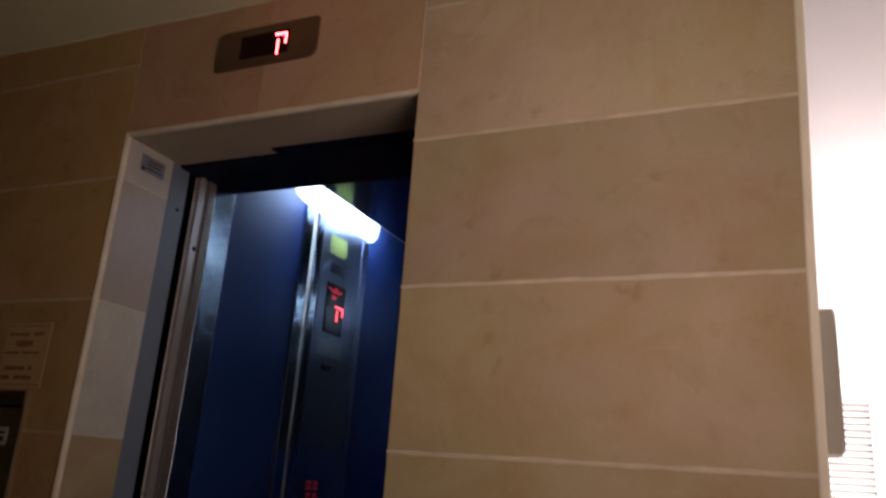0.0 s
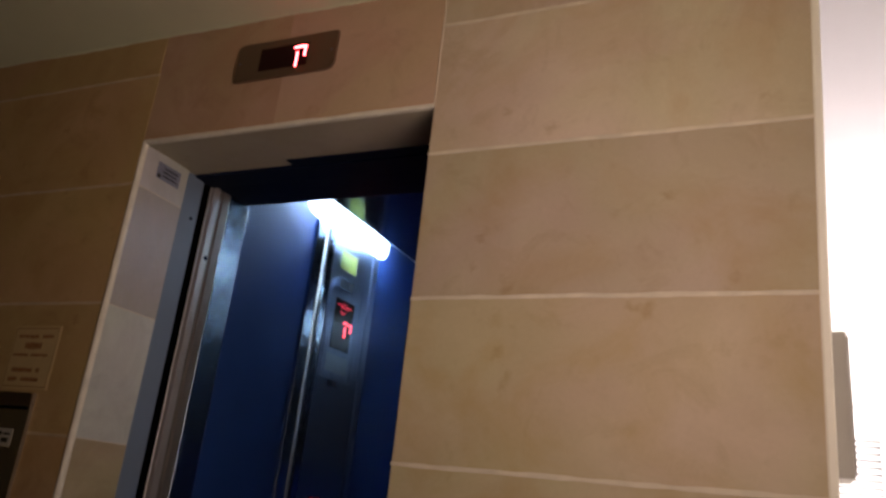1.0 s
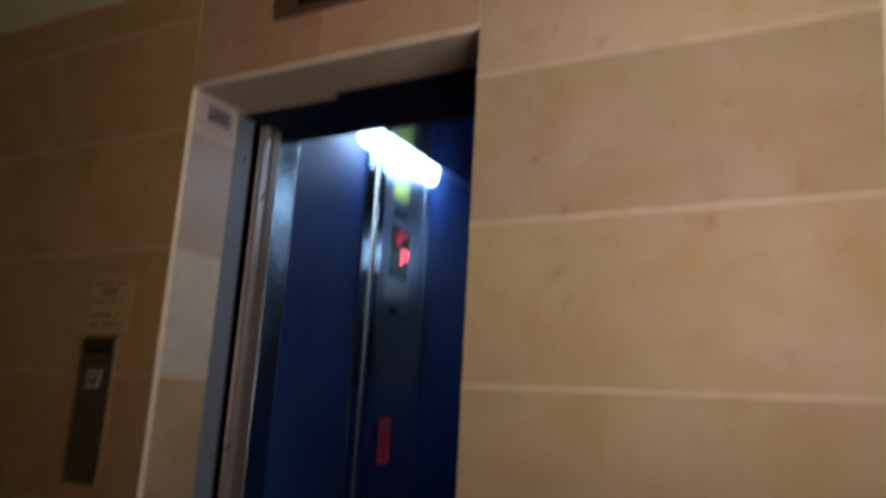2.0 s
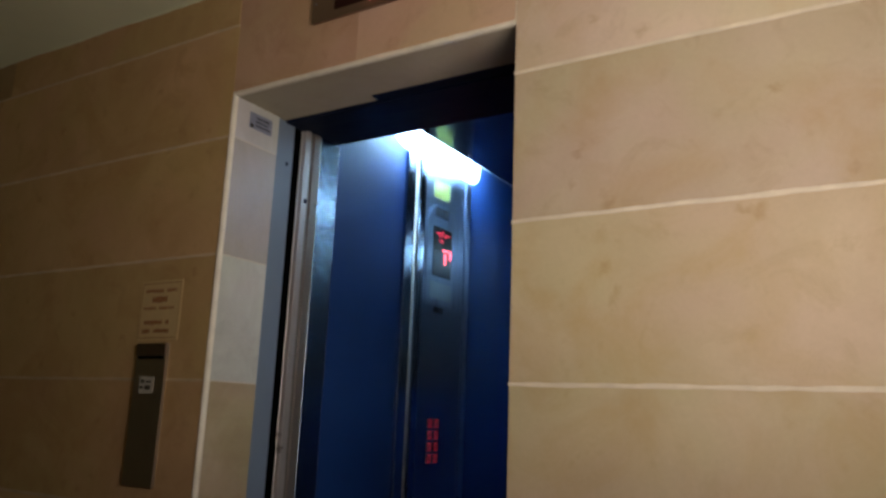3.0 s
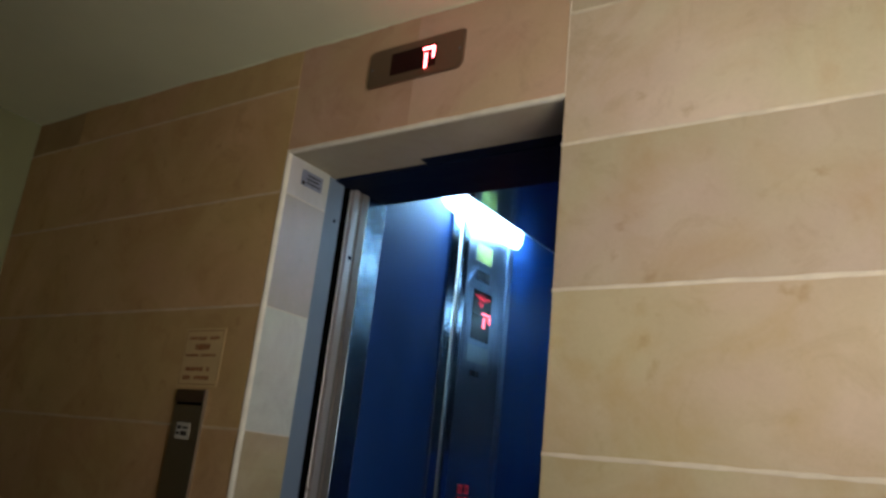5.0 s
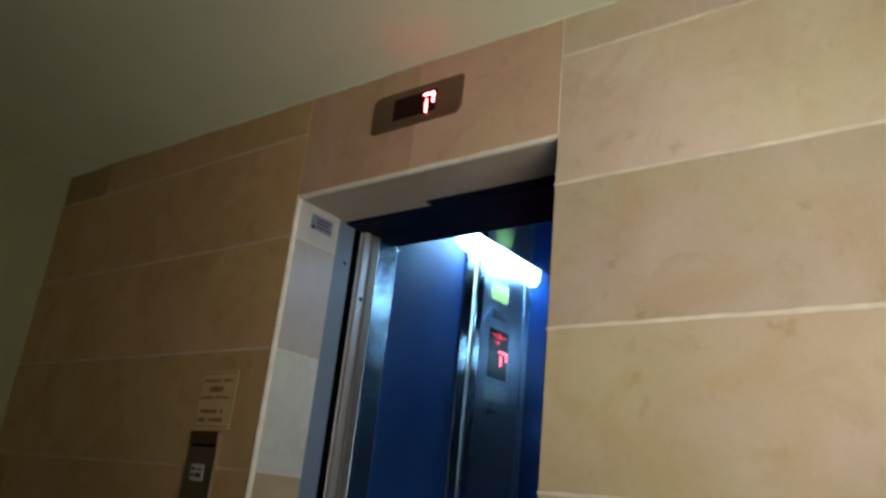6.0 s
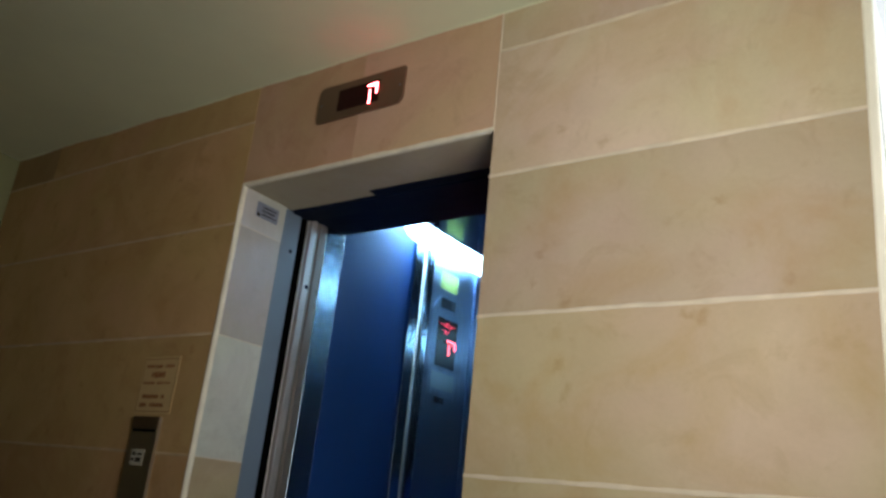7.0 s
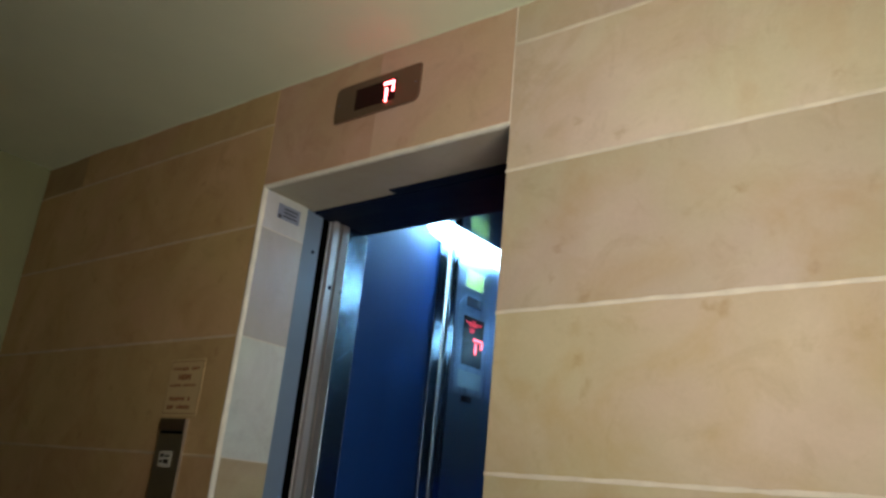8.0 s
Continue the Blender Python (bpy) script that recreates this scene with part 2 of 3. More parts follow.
LED = glowing("red_led", (1.0, 0.075, 0.085), 48.0)
LED_CAR = glowing("red_matrix_led", (1.0, 0.05, 0.09), 2.2)
LED_LETTER = glowing("red_letter_led", (1.0, 0.11, 0.16), 5.0)
LED_DIM = glowing("red_button_led", (0.75, 0.045, 0.09), 0.15)
SILVER = mottled("mirror_silver", (0.86, 0.88, 0.88), 0.0, 3.0, 0.02, metal=1.0, relief=0.0)
TUBE = glowing("cold_tube_light", (0.40, 0.72, 1.0), 103.0)
# unseen right-hand tube, dimmed so it hardly lifts the left wall
TUBE_FAR = glowing("weaker_tube_light", (0.40, 0.72, 1.0), 23.0)
YELLOW = mottled("yellow_green_sticker", (0.30, 0.36, 0.10), 0.06, 30.0, 0.5)
YELLOW_DARK = mottled("sticker_print", (0.22, 0.27, 0.06), 0.1, 60.0, 0.5)
PAPER = mottled("beige_notice_paper", (0.60, 0.43, 0.205), 0.06, 20.0, 0.6)
PRINT = mottled("brown_print", (0.31, 0.12, 0.042), 0.15, 60.0, 0.6)
LABEL = mottled("grey_label", (0.20, 0.21, 0.27), 0.15, 40.0, 0.4)
LABEL_PRINT = mottled("dark_label_print", (0.045, 0.038, 0.03), 0.1, 40.0, 0.7, gloss=0.1)
TAG = mottled("white_tag", (0.48, 0.44, 0.37), 0.08, 60.0, 0.5)
BOX_PAINT = mottled("taupe_box_paint", (0.50, 0.47, 0.405), 0.06, 8.0, 0.5)
BACKING = mottled("grey_backing", (0.36, 0.36, 0.37), 0.05, 6.0, 0.7)
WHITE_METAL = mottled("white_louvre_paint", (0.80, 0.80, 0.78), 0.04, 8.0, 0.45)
GLASS, _n, _l, _b = mat("window_glass")
_b.inputs["Transmission Weight"].default_value, _b.inputs["Roughness"].default_value = 1.0, 0.0


# ---- mesh helpers ----
def slab(bm, x0, y0, z0, x1, y1, z1, bevel=0.0, segments=1):
    """A box between two corners, its edges rounded off."""
    made = bmesh.ops.create_cube(bm, size=1.0, matrix=Matrix.LocRotScale(
        ((x0 + x1) / 2, (y0 + y1) / 2, (z0 + z1) / 2), None, (abs(x1 - x0), abs(y1 - y0), abs(z1 - z0))))
    if bevel:
        edges = list({e for v in made["verts"] for e in v.link_edges})
        bmesh.ops.bevel(bm, geom=edges, offset=bevel, segments=segments, affect="EDGES", profile=0.5)
    return bm


def outline(bm, points, axis, a, b):
    """A flat outline (u, v) pushed from a to b along an axis: "y" takes (x, z), "x" takes (y, z), "z" takes (x, y)."""
    def place(u, v, w):
        return {"y": (u, w, v), "x": (w, u, v), "z": (u, v, w)}[axis]
    low = [bm.verts.new(place(u, v, a)) for u, v in points]
    high = [bm.verts.new(place(u, v, b)) for u, v in points]
    bm.faces.new(low), bm.faces.new(high[::-1])
    n = len(points)
    for i in range(n):
        bm.faces.new((low[i], high[i], high[(i + 1) % n], low[(i + 1) % n]))
    bmesh.ops.recalc_face_normals(bm, faces=bm.faces)
    return bm


def rounded(u0, v0, u1, v1, r, steps=5):
    """The corners of a rounded rectangle; r: one radius, or four from the lower left anticlockwise."""
    r = (r,) * 4 if isinstance(r, (int, float)) else r
    points = []
    for (cu, cv, turn), q in zip(((u0, v0, 180), (u1, v0, 270), (u1, v1, 0), (u0, v1, 90)), r):
        su, sv = (1 if cu == u0 else -1), (1 if cv == v0 else -1)
        for k in range(steps + 1):
            a = radians(turn + 90 * k / steps)
            points.append((cu + su * q + q * math.cos(a), cv + sv * q + q * math.sin(a)))
    return points


def disc(bm, centre, radius, depth, axis, segments=16, dome=0.7):
    """A short stud whose outer face is a little narrower."""
    turn = {"x": Euler((0, radians(90), 0)), "y": Euler((radians(90), 0, 0)), "z": Euler((0, 0, 0))}[axis]
    bmesh.ops.create_cone(bm, cap_ends=True, segments=segments, radius1=radius, radius2=radius * dome, depth=depth,
                          matrix=Matrix.LocRotScale(centre, turn, None))
    return bm


def mesh_of(bm, name, material):
    data = bpy.data.meshes.new(name)
    bm.to_mesh(data)
    bm.free()
    data.materials.append(material)
    return data


def part(name, bm, material, parent, label="", smooth=False):
    """One mesh under a thing or under a part."""
    ob = new(name, mesh_of(bm, name, material))
    if smooth:
        for p in ob.data.polygons:
            p.use_smooth = True
    ob.parent = parent
    return tagged(ob, label) if label else ob


def thing(name, label, category, at=(0, 0, 0), group="", kind=""):
    """An Empty at the base of a thing; its parts are given in the world's measures."""
    ob = new(name)
    ob.location = at
    bpy.context.view_layer.update()
    return tagged(ob, label, category, group, kind)


def under(ob):
    """Shift of a part's mesh into the place of its thing."""
    return -Vector(ob.location)


def piece(name, bm, material, parent, label="", smooth=False):
    """A part whose mesh was made in the world's measures, moved under its thing."""
    bmesh.ops.translate(bm, verts=bm.verts, vec=under(parent))
    return part(name, bm, material, parent, label, smooth)


def structure(name, bm, material, label, category="wall"):
    return tagged(new(name, mesh_of(bm, name, material)), label, category, "", "structure")


B = bmesh.new

# ---- the large structure ----
# lift wall: a rendered core that also fills the joints, with the slabs laid on it
wall = structure("wall_north", slab(B(), LEFT_X, 0.0025, 0, -0.016, 0.20, 2.62), GROUT,
                 "lift lobby wall clad in honed beige limestone slabs with pale joints")
for name, box in (("core_right", (OPEN_W + 0.002, 0.0025, 0, END_X - 0.002, 0.20, 2.62)),
                  ("core_lintel", (-0.016, 0.0025, OPEN_TOP + 0.016, OPEN_W + 0.002, 0.20, 2.62))):
    part("core", slab(B(), *box), GROUT, wall)

floor = structure("floor", slab(B(), LEFT_X - 0.2, -3.4, -0.12, 2.85, 3.3, 0.0), FLOOR, "unseen lobby floor, dark orange-brown to warm the bounce", "floor")
bm = B()
corners = [(LEFT_X - 0.2, -3.4), (2.85, -3.4), (2.85, 0.1), (LEFT_X - 0.2, 0.1)]
low = [bm.verts.new((x, y, ceiling_z(x))) for x, y in corners]
high = [bm.verts.new((x, y, 2.75)) for x, y in corners]
bm.faces.new(low), bm.faces.new(high[::-1])
for i in range(4):
    bm.faces.new((low[i], high[i], high[(i + 1) % 4], low[(i + 1) % 4]))
bmesh.ops.recalc_face_normals(bm, faces=bm.faces)
structure("ceiling", bm, PLASTER, "off-white plaster lobby ceiling, olive cast of the light painted in", "ceiling")

structure("ceiling_passage", slab(B(), LEFT_X - 0.2, 0.1, 2.446, 2.85, 3.3, 2.75), PLASTER_PASSAGE, "white ceiling of the bright passage, greyed for its dimmer light", "ceiling")

structure("wall_west", slab(B(), LEFT_X - 0.2, -3.4, 0, LEFT_X, 0.20, 2.62), PLASTER_SHADED, "cream plaster side wall, its shade put into a dark olive colour")
structure("wall_south", slab(B(), LEFT_X, -3.4, 0, 2.18, -3.2, 2.62), DARK_BOUNCE, "plain unseen wall closing the lobby, dark to cut bounce")
structure("wall_shaft_side", slab(B(), 1.60, 0.20, 0, END_X + 0.016, 3.0, 2.62), PLASTER_WHITE, "white plaster return wall beside the lift shaft")
structure("wall_end", slab(B(), END_X - 0.1, 3.0, 0, 2.85, 3.2, 2.62), PLASTER_WHITE, "bright white plaster end wall")

# unseen east wall with two windows added as daylight sources, frames and panes
FRONT_X = 2.70
front = structure("wall_east", slab(B(), 2.18, -3.4, 0, FRONT_X + 0.15, -1.4, 2.62), DARK_BOUNCE, "unseen wall, dark and white in parts, with two added windows")
for x0, y0, z0, y1, z1 in ((2.18, -1.4, 0, -0.4, 0.9), (2.18, -1.4, 2.1, -0.4, 2.62), (2.18, -0.4, 0, -0.15, 2.62), (FRONT_X, -0.15, 0, 1.4, 2.62),
                           (FRONT_X, 1.4, 0, 2.9, 0.2), (FRONT_X, 1.4, 2.3, 2.9, 2.62), (FRONT_X, 2.9, 0, 3.0, 2.62)):
    part("wall_piece", slab(B(), x0, y0, z0, FRONT_X + 0.15, y1, z1), DARK_BOUNCE if x0 < FRONT_X else PLASTER_WHITE, front)
for number, (y0, z0, y1, z1, panes) in enumerate(((-1.4, 0.9, -0.4, 2.1, 2), (1.4, 0.2, 2.9, 2.3, 2)), 1):
    glazing = tagged(new(f"window_{number}"), "white-framed window added out of view as a daylight source", "window", "", "structure")
    step = (y1 - y0 - 0.05) / panes
    for k in range(panes + 1):
        part("mullion", slab(B(), FRONT_X + 0.04, y0 + step * k, z0, FRONT_X + 0.10, y0 + step * k + 0.05, z1, 0.004), WHITE_METAL, glazing)
    for k in range(panes):
        pane = part("pane", slab(B(), FRONT_X + 0.066, y0 + step * k + 0.05, z0, FRONT_X + 0.074, y0 + step * (k + 1), z1), GLASS, glazing)
        pane.visible_shadow = False

# lift shaft behind the wall
shaft = structure("shaft", slab(B(), -0.42, 0.20, -0.3, -0.30, 2.1, 2.95), CONCRETE, "dark concrete lift shaft")
for box in ((1.50, 0.20, -0.3, 1.60, 2.1, 2.95), (-0.30, 2.0, -0.3, 1.50, 2.1, 2.95), (-0.30, 0.20, 2.85, 1.50, 2.0, 2.95),
            (-0.30, 0.20, -0.3, 1.50, 2.0, -0.2)):
    part("shaft_wall", slab(B(), *box), CONCRETE, shaft)

# ground outside
structure("ground", slab(B(), 2.85, -400, -0.25, 400, 400, -0.13), PAVING, "pale paving outside the glazed front", "ground")

# ---- lift doorway ----
doorway = tagged(new("door_1"), "open lift doorway with a stone-lined reveal and grey metal frame", "lift doorway", "", "structure")
JAMB_Y = 0.184
# stone lining: left jamb stones, soffit, right jamb, each with its own edges
for z0, z1, material in ((0.002, 0.591, STONE_TAN), (0.5925, 0.9425, STONE_TAN), (0.9445, 1.2945, STONE_TAN), (1.2955, 1.6425, STONE_PALE),
                         (1.6435, 1.9885, STONE_JAMB), (1.9893, OPEN_TOP, STONE_PALE)):
    part("jamb_stone", slab(B(), -0.0155, 0.0105, z0, 0.0, JAMB_Y, z1, 0.0005), material, doorway)
for z0, z1 in zip(COURSES[:-1], COURSES[1:]):
    part("jamb_stone", slab(B(), OPEN_W, 0.004, z0 + 0.002, OPEN_W + 0.0015 + 0.012, JAMB_Y, min(z1, OPEN_TOP) - 0.002, 0.0015), STONE, doorway) \
        if z0 < OPEN_TOP else None
part("soffit_stone", slab(B(), -0.0155, 0.004, OPEN_TOP + 0.0004, OPEN_W + 0.012, 0.215, OPEN_TOP + 0.0155, 0.0015), STONE_SOFFIT, doorway,
     "grey-brown stone soffit slab")
# pale cut edge of the lining, uneven along its length
def edge_strip(bm, along, start, end, width, seed):
    """A thin bead with a wavering outline that fills the front edge of the lining."""
    steps = 90
    rings = []
    for k in range(steps + 1):
        s = start + (end - start) * k / steps
        w = width * (1 + 0.2 * noise.noise((s * 9, seed, 0)) + 0.1 * noise.noise((s * 37, seed, 3)))
        y = -0.0016 + 0.0010 * noise.noise((s * 14, seed + 5, 0))
        if along == "z":
            wave = 0.0012 * noise.noise((s * 21, seed + 9, 0))
            pts = [(0.0006, 0.0115, s)] + [(0.0006 + wave - w + w * math.cos(radians(a)), 0.0090 + y - 0.0090 * math.sin(radians(a)), s)
                                          for a in (8, 26, 44, 62, 80)] + [(-w - 0.0005, y + 0.0002, s), (-w - 0.0005, 0.006, s)]
        else:
            pts = ((s, 0.010, OPEN_TOP - 0.0006), (s, y + 0.0035, OPEN_TOP - 0.0004), (s, y, OPEN_TOP + 0.0015), (s, y - 0.0006, OPEN_TOP + w * 0.5),
                   (s, y + 0.0006, OPEN_TOP + w), (s, 0.006, OPEN_TOP + w))
        rings.append([bm.verts.new(p) for p in pts])
    for a, b in zip(rings, rings[1:]):
        for i in range(len(a) - 1):
            bm.faces.new((a[i], a[i + 1], b[i + 1], b[i]))
    bm.faces.new(rings[0]), bm.faces.new(rings[-1][::-1])
    bmesh.ops.recalc_face_normals(bm, faces=bm.faces)
    return bm
part("jamb_edge", edge_strip(B(), "z", 0.0, OPEN_TOP + 0.012, 0.0105, 1.0), EDGE, doorway, "pale rounded cement edge", True)
part("soffit_edge", edge_strip(B(), "x", 0.0, OPEN_W + 0.004, 0.0115, 7.0), EDGE, doorway, "pale cut stone edge")
for z in (1.2947, 1.6430, 1.9889):
    part("joint", slab(B(), -0.012, 0.0105, z - 0.0013, 0.0003, JAMB_Y - 0.001, z + 0.0013), GROUT, doorway)
# grey metal landing frame
part("frame_jamb", slab(B(), -0.03, JAMB_Y + 0.001, 0, -0.001, 0.257, OPEN_TOP - 0.002, 0.002, 2), FRAME_PAINT, doorway, "grey painted metal jamb")
part("frame_jamb", slab(B(), OPEN_W + 0.016, JAMB_Y + 0.001, 0, OPEN_W + 0.04, 0.20, OPEN_TOP - 0.002, 0.002, 2), FRAME_PAINT, doorway)
part("frame_head", slab(B(), -0.03, 0.2165, OPEN_TOP - 0.008, 1.46, 0.30, OPEN_TOP + 0.10, 0.002), BLACK, doorway, "black door track housing")
part("track_cover", slab(B(), 0.36, 0.176, OPEN_TOP - 0.0035, OPEN_W + 0.010, 0.2160, OPEN_TOP - 0.0002, 0.001), BLACK, doorway, "black track cover strip")
bm = disc(B(), (0.0003, 0.232, 1.975), 0.0062, 0.003, "x", 12)
part("screw", bm, BLACK, doorway)
part("landing_sill", slab(B(), -0.03, 0.20, -0.03, 1.46, 0.285, 0.001), STEEL, doorway)
# telescopic landing door leaves, slid open behind the wall
for y0, x0 in ((0.2215, 0.800), (0.2530, 0.840)):
    bm = slab(B(), x0, y0, 0.012, x0 + 0.46, y0 + 0.024, 2.100, 0.003, 2)
    slab(bm, x0 + 0.02, y0 + 0.006, 2.08, x0 + 0.44, y0 + 0.018, 2.108)
    tagged(part("door_leaf", bm, DOOR_PAINT, doorway, "grey painted sliding door leaf, slid open"))

# black filler put in for the shade of the open slot between frame and car
part("slot_shade", slab(B(), -0.029, 0.2575, 0, -0.0025, 0.2895, 2.104), GAP_SHADE, doorway, "black strip put in for the shade of the slot beside the frame")

# ---- lift car ----
car = thing("lift_car", "lift car with blue laminate walls, steel trim and cold lighting", "lift", (0.5, 1.1, 0.0))
piece("floor_plate", slab(B(), -0.03, 0.31, -0.05, CAR_X1 + 0.03, CAR_Y1 + 0.03, 0.0), SMOKED, car, "dark rubber floor")
# left wall, front to back: door post, steel strip, blue panel, steel strip, control column, blue panel
bm = slab(B(), -0.03, 0.2900, 0, -0.001, 0.2965, 2.116, 0.0015)
slab(bm, -0.03, 0.3065, 0, 0.0005, 0.3350, 2.116, 0.003, 2)
piece("door_post", bm, STEEL_PALE, car, "pale ribbed aluminium door post")
# shade of the groove, as a black strip
piece("post_groove", slab(B(), -0.03, 0.2968, 0, -0.016, 0.3062, 2.116), GAP_SHADE, car)
bm = slab(B(), -0.03, 0.3353, 0, -0.006, 0.3500, 2.116)
slab(bm, -0.03, 0.3500, 0, -0.0005, 0.3860, 2.116, 0.003, 2)
piece("post_cover", bm, STEEL_TAN, car, "brownish aluminium cover strip")
for y, z, r in ((0.3270, 1.880, 0.0088), (0.3800, 1.876, 0.0052)):
    piece("screw", disc(B(), (0.0012, y, z), r, 0.003, "x", 12), BLACK, car)
bm = slab(B(), -0.03, 0.3865, 0, -0.003, 0.486, 2.116, 0.004, 3)
piece("front_return", bm, STEEL, car, "brushed stainless return strip")
piece("wall_panel", slab(B(), -0.03, 0.4865, 0, -0.006, 0.892, 2.42, 0.002), BLUE, car, "deep blue laminate wall panel")
profile = [(0.8925, -0.03), (0.950, -0.03), (0.950, 0.003), (0.9475, 0.0055), (0.8955, 0.0055), (0.8925, 0.003)]
piece("trim_strip", outline(B(), [(v, u) for u, v in profile], "z", 0.0, 2.235), STEEL_TRIM, car, "rounded stainless trim strip")
bead = [(0.9505, -0.03), (0.9635, -0.03), (0.9635, 0.004), (0.9622, 0.0072), (0.9590, 0.0090), (0.9550, 0.0090), (0.9518, 0.0072), (0.9505, 0.004)]
piece("trim_bead", outline(B(), [(v, u) for u, v in bead], "z", 0.0, 2.235), STEEL_BEAD, car, "narrow polished steel bead", True)
# shade between trim and column, as a black strip
piece("shadow_gap", slab(B(), -0.03, 0.9640, 0, -0.014, 0.9795, 2.235), BLACK, car)
# control column with a rounded front edge
bm = B()
outline(bm, [(-0.03, 0.980), (-0.002, 0.980), (-0.002, 1.0005), (0.000, 1.031), (0.000, 1.330), (-0.002, 1.360), (-0.002, 1.388), (-0.03, 1.388)], "z", 0.0, 2.235)
column = piece("control_column", bm, STEEL_DULL, car, "stainless control column with buttons and floor display")
column.matrix_parent_inverse = Matrix.Identity(4)
# folded steel edges on both sides of the column
for metal, profile in zip((STEEL_TRIM, STEEL_DULL), ([(0.980, -0.0018), (1.026, -0.0018), (1.0255, 0.003), (1.022, 0.0062), (0.9845, 0.0062), (0.9805, 0.0035)],
                [(1.345, -0.0018), (1.388, -0.0018), (1.3875, 0.003), (1.384, 0.0062), (1.349, 0.0062), (1.3455, 0.003)])):
    bm = outline(B(), [(v, u) for u, v in profile], "z", 0.0, 2.235)
    bmesh.ops.translate(bm, verts=bm.verts, vec=under(car))
    part("column_edge", bm, metal, column, "folded steel edge")
piece("wall_panel", slab(B(), -0.03, 1.3885, 0, -0.006, CAR_Y1, 2.42, 0.002), BLUE, car)
# the other walls
piece("rear_wall", slab(B(), -0.006, CAR_Y1, 0, CAR_X1, CAR_Y1 + 0.03, 2.42, 0.002), BLUE, car)
piece("wall_panel", slab(B(), CAR_X1, CAR_Y0, 0, CAR_X1 + 0.03, CAR_Y1, 2.42, 0.002), SMOKED, car, "dark laminate wall panel")
piece("front_return", slab(B(), 0.92, 0.40, 0, CAR_X1 + 0.03, CAR_Y0, 2.42, 0.003), STEEL, car)
piece("header", slab(B(), -0.03, 0.302, 2.1165, CAR_X1 + 0.03, CAR_Y0, 2.42, 0.002), BLACK, car, "black door header")
piece("roof", slab(B(), -0.03, 0.302, 2.4205, CAR_X1 + 0.03, CAR_Y1 + 0.03, 2.46), PLASTER_WHITE, car, "white roof panel")
# hanging mirror ceiling; along both sides a white trough with a light tube
piece("ceiling_panel", slab(B(), 0.114, CAR_Y0 + 0.015, 2.268, CAR_X1 - 0.114, CAR_Y1 - 0.02, 2.288, 0.0015), MIRROR, car, "dark polished hanging ceiling panel")
for wall_x, turn, glow, tube_z in ((0.0, 1, TUBE, 2.316), (CAR_X1, -1, TUBE_FAR, 2.240)):
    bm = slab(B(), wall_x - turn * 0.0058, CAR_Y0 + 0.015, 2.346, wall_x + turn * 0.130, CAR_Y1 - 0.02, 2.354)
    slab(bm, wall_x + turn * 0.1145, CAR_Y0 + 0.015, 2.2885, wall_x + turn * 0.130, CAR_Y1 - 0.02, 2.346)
    # white plate standing in for the overexposed glow on the wall
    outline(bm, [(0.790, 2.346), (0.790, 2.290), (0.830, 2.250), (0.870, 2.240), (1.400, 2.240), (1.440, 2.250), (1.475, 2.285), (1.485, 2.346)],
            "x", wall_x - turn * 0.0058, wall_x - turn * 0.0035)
    piece("glow_trough", bm, WHITE_METAL, car, "folded white trough with a wall plate shaped as tube glow")
    bm = bmesh.new()
    bmesh.ops.create_cone(bm, cap_ends=True, segments=20, radius1=0.013, radius2=0.013, depth=0.65,
                          matrix=Matrix.LocRotScale((wall_x + turn * 0.072, 1.13, tube_z), Euler((radians(90), 0, 0)), None))
    tube = piece("tube_lamp", bm, glow, car, "cold white light tube", True)
    for at_y in (0.93, 1.39):
        bm = slab(B(), wall_x + turn * 0.067, at_y - 0.008, tube_z + 0.010, wall_x + turn * 0.077, at_y + 0.008, 2.3458, 0.001)
        bmesh.ops.translate(bm, verts=bm.verts, vec=under(car))
        part("tube_clip", bm, WHITE_METAL, tube)
# mirror on the rear wall
piece("rear_mirror", slab(B(), 0.06, CAR_Y1 - 0.006, 1.36, CAR_X1 - 0.06, CAR_Y1 - 0.001, 2.22, 0.001), SILVER, car, "half-height wall mirror on the rear wall")

# fittings of the control column: faces towards the car's middle (+x)
def on_column(name, y0, z0, y1, z1, x0, x1, material, r=0.002, label=""):
    bm = outline(B(), rounded(y0, z0, y1, z1, r, 4), "x", x0, x1)
    bmesh.ops.translate(bm, verts=bm.verts, vec=under(car))
    return part(name, bm, material, column, label)
on_column("display_plate", 1.045, 1.655, 1.300, 2.085, 0.000, 0.0025, STEEL_PLATE, (0.02, 0.02, 0.12, 0.12), "steel plate with a rounded top round the floor display")
on_column("speaker_window", 1.102, 2.022, 1.205, 2.064, 0.0025, 0.0040, SMOKED)
on_column("display_window", 1.092, 1.880, 1.238, 1.980, 0.0025, 0.0045, BLACK_GLASS, label="black glass floor display")
on_column("lower_window", 1.094, 1.776, 1.236, 1.879, 0.0025, 0.0040, SMOKED)
on_column("label_plate", 1.080, 1.684, 1.244, 1.752, 0.0025, 0.0036, LABEL_STEEL, label="pale engraved steel label plate")
on_column("key_switch", 1.120, 1.628, 1.185, 1.652, 0.0, 0.004, SMOKED)
# red light points of the display: an emblem, a short line and the floor letter
def led_points(cells, y0, z0, pitch, size, x, rise=1.0):
    bm = B()
    for c, r in cells:
        outline(bm, rounded(y0 + c * pitch - size, z0 - r * pitch * rise - size, y0 + c * pitch + size, z0 - r * pitch * rise + size, size * 0.8, 2), "x", x, x + 0.0012)
    bmesh.ops.translate(bm, verts=bm.verts, vec=under(car))
    return bm
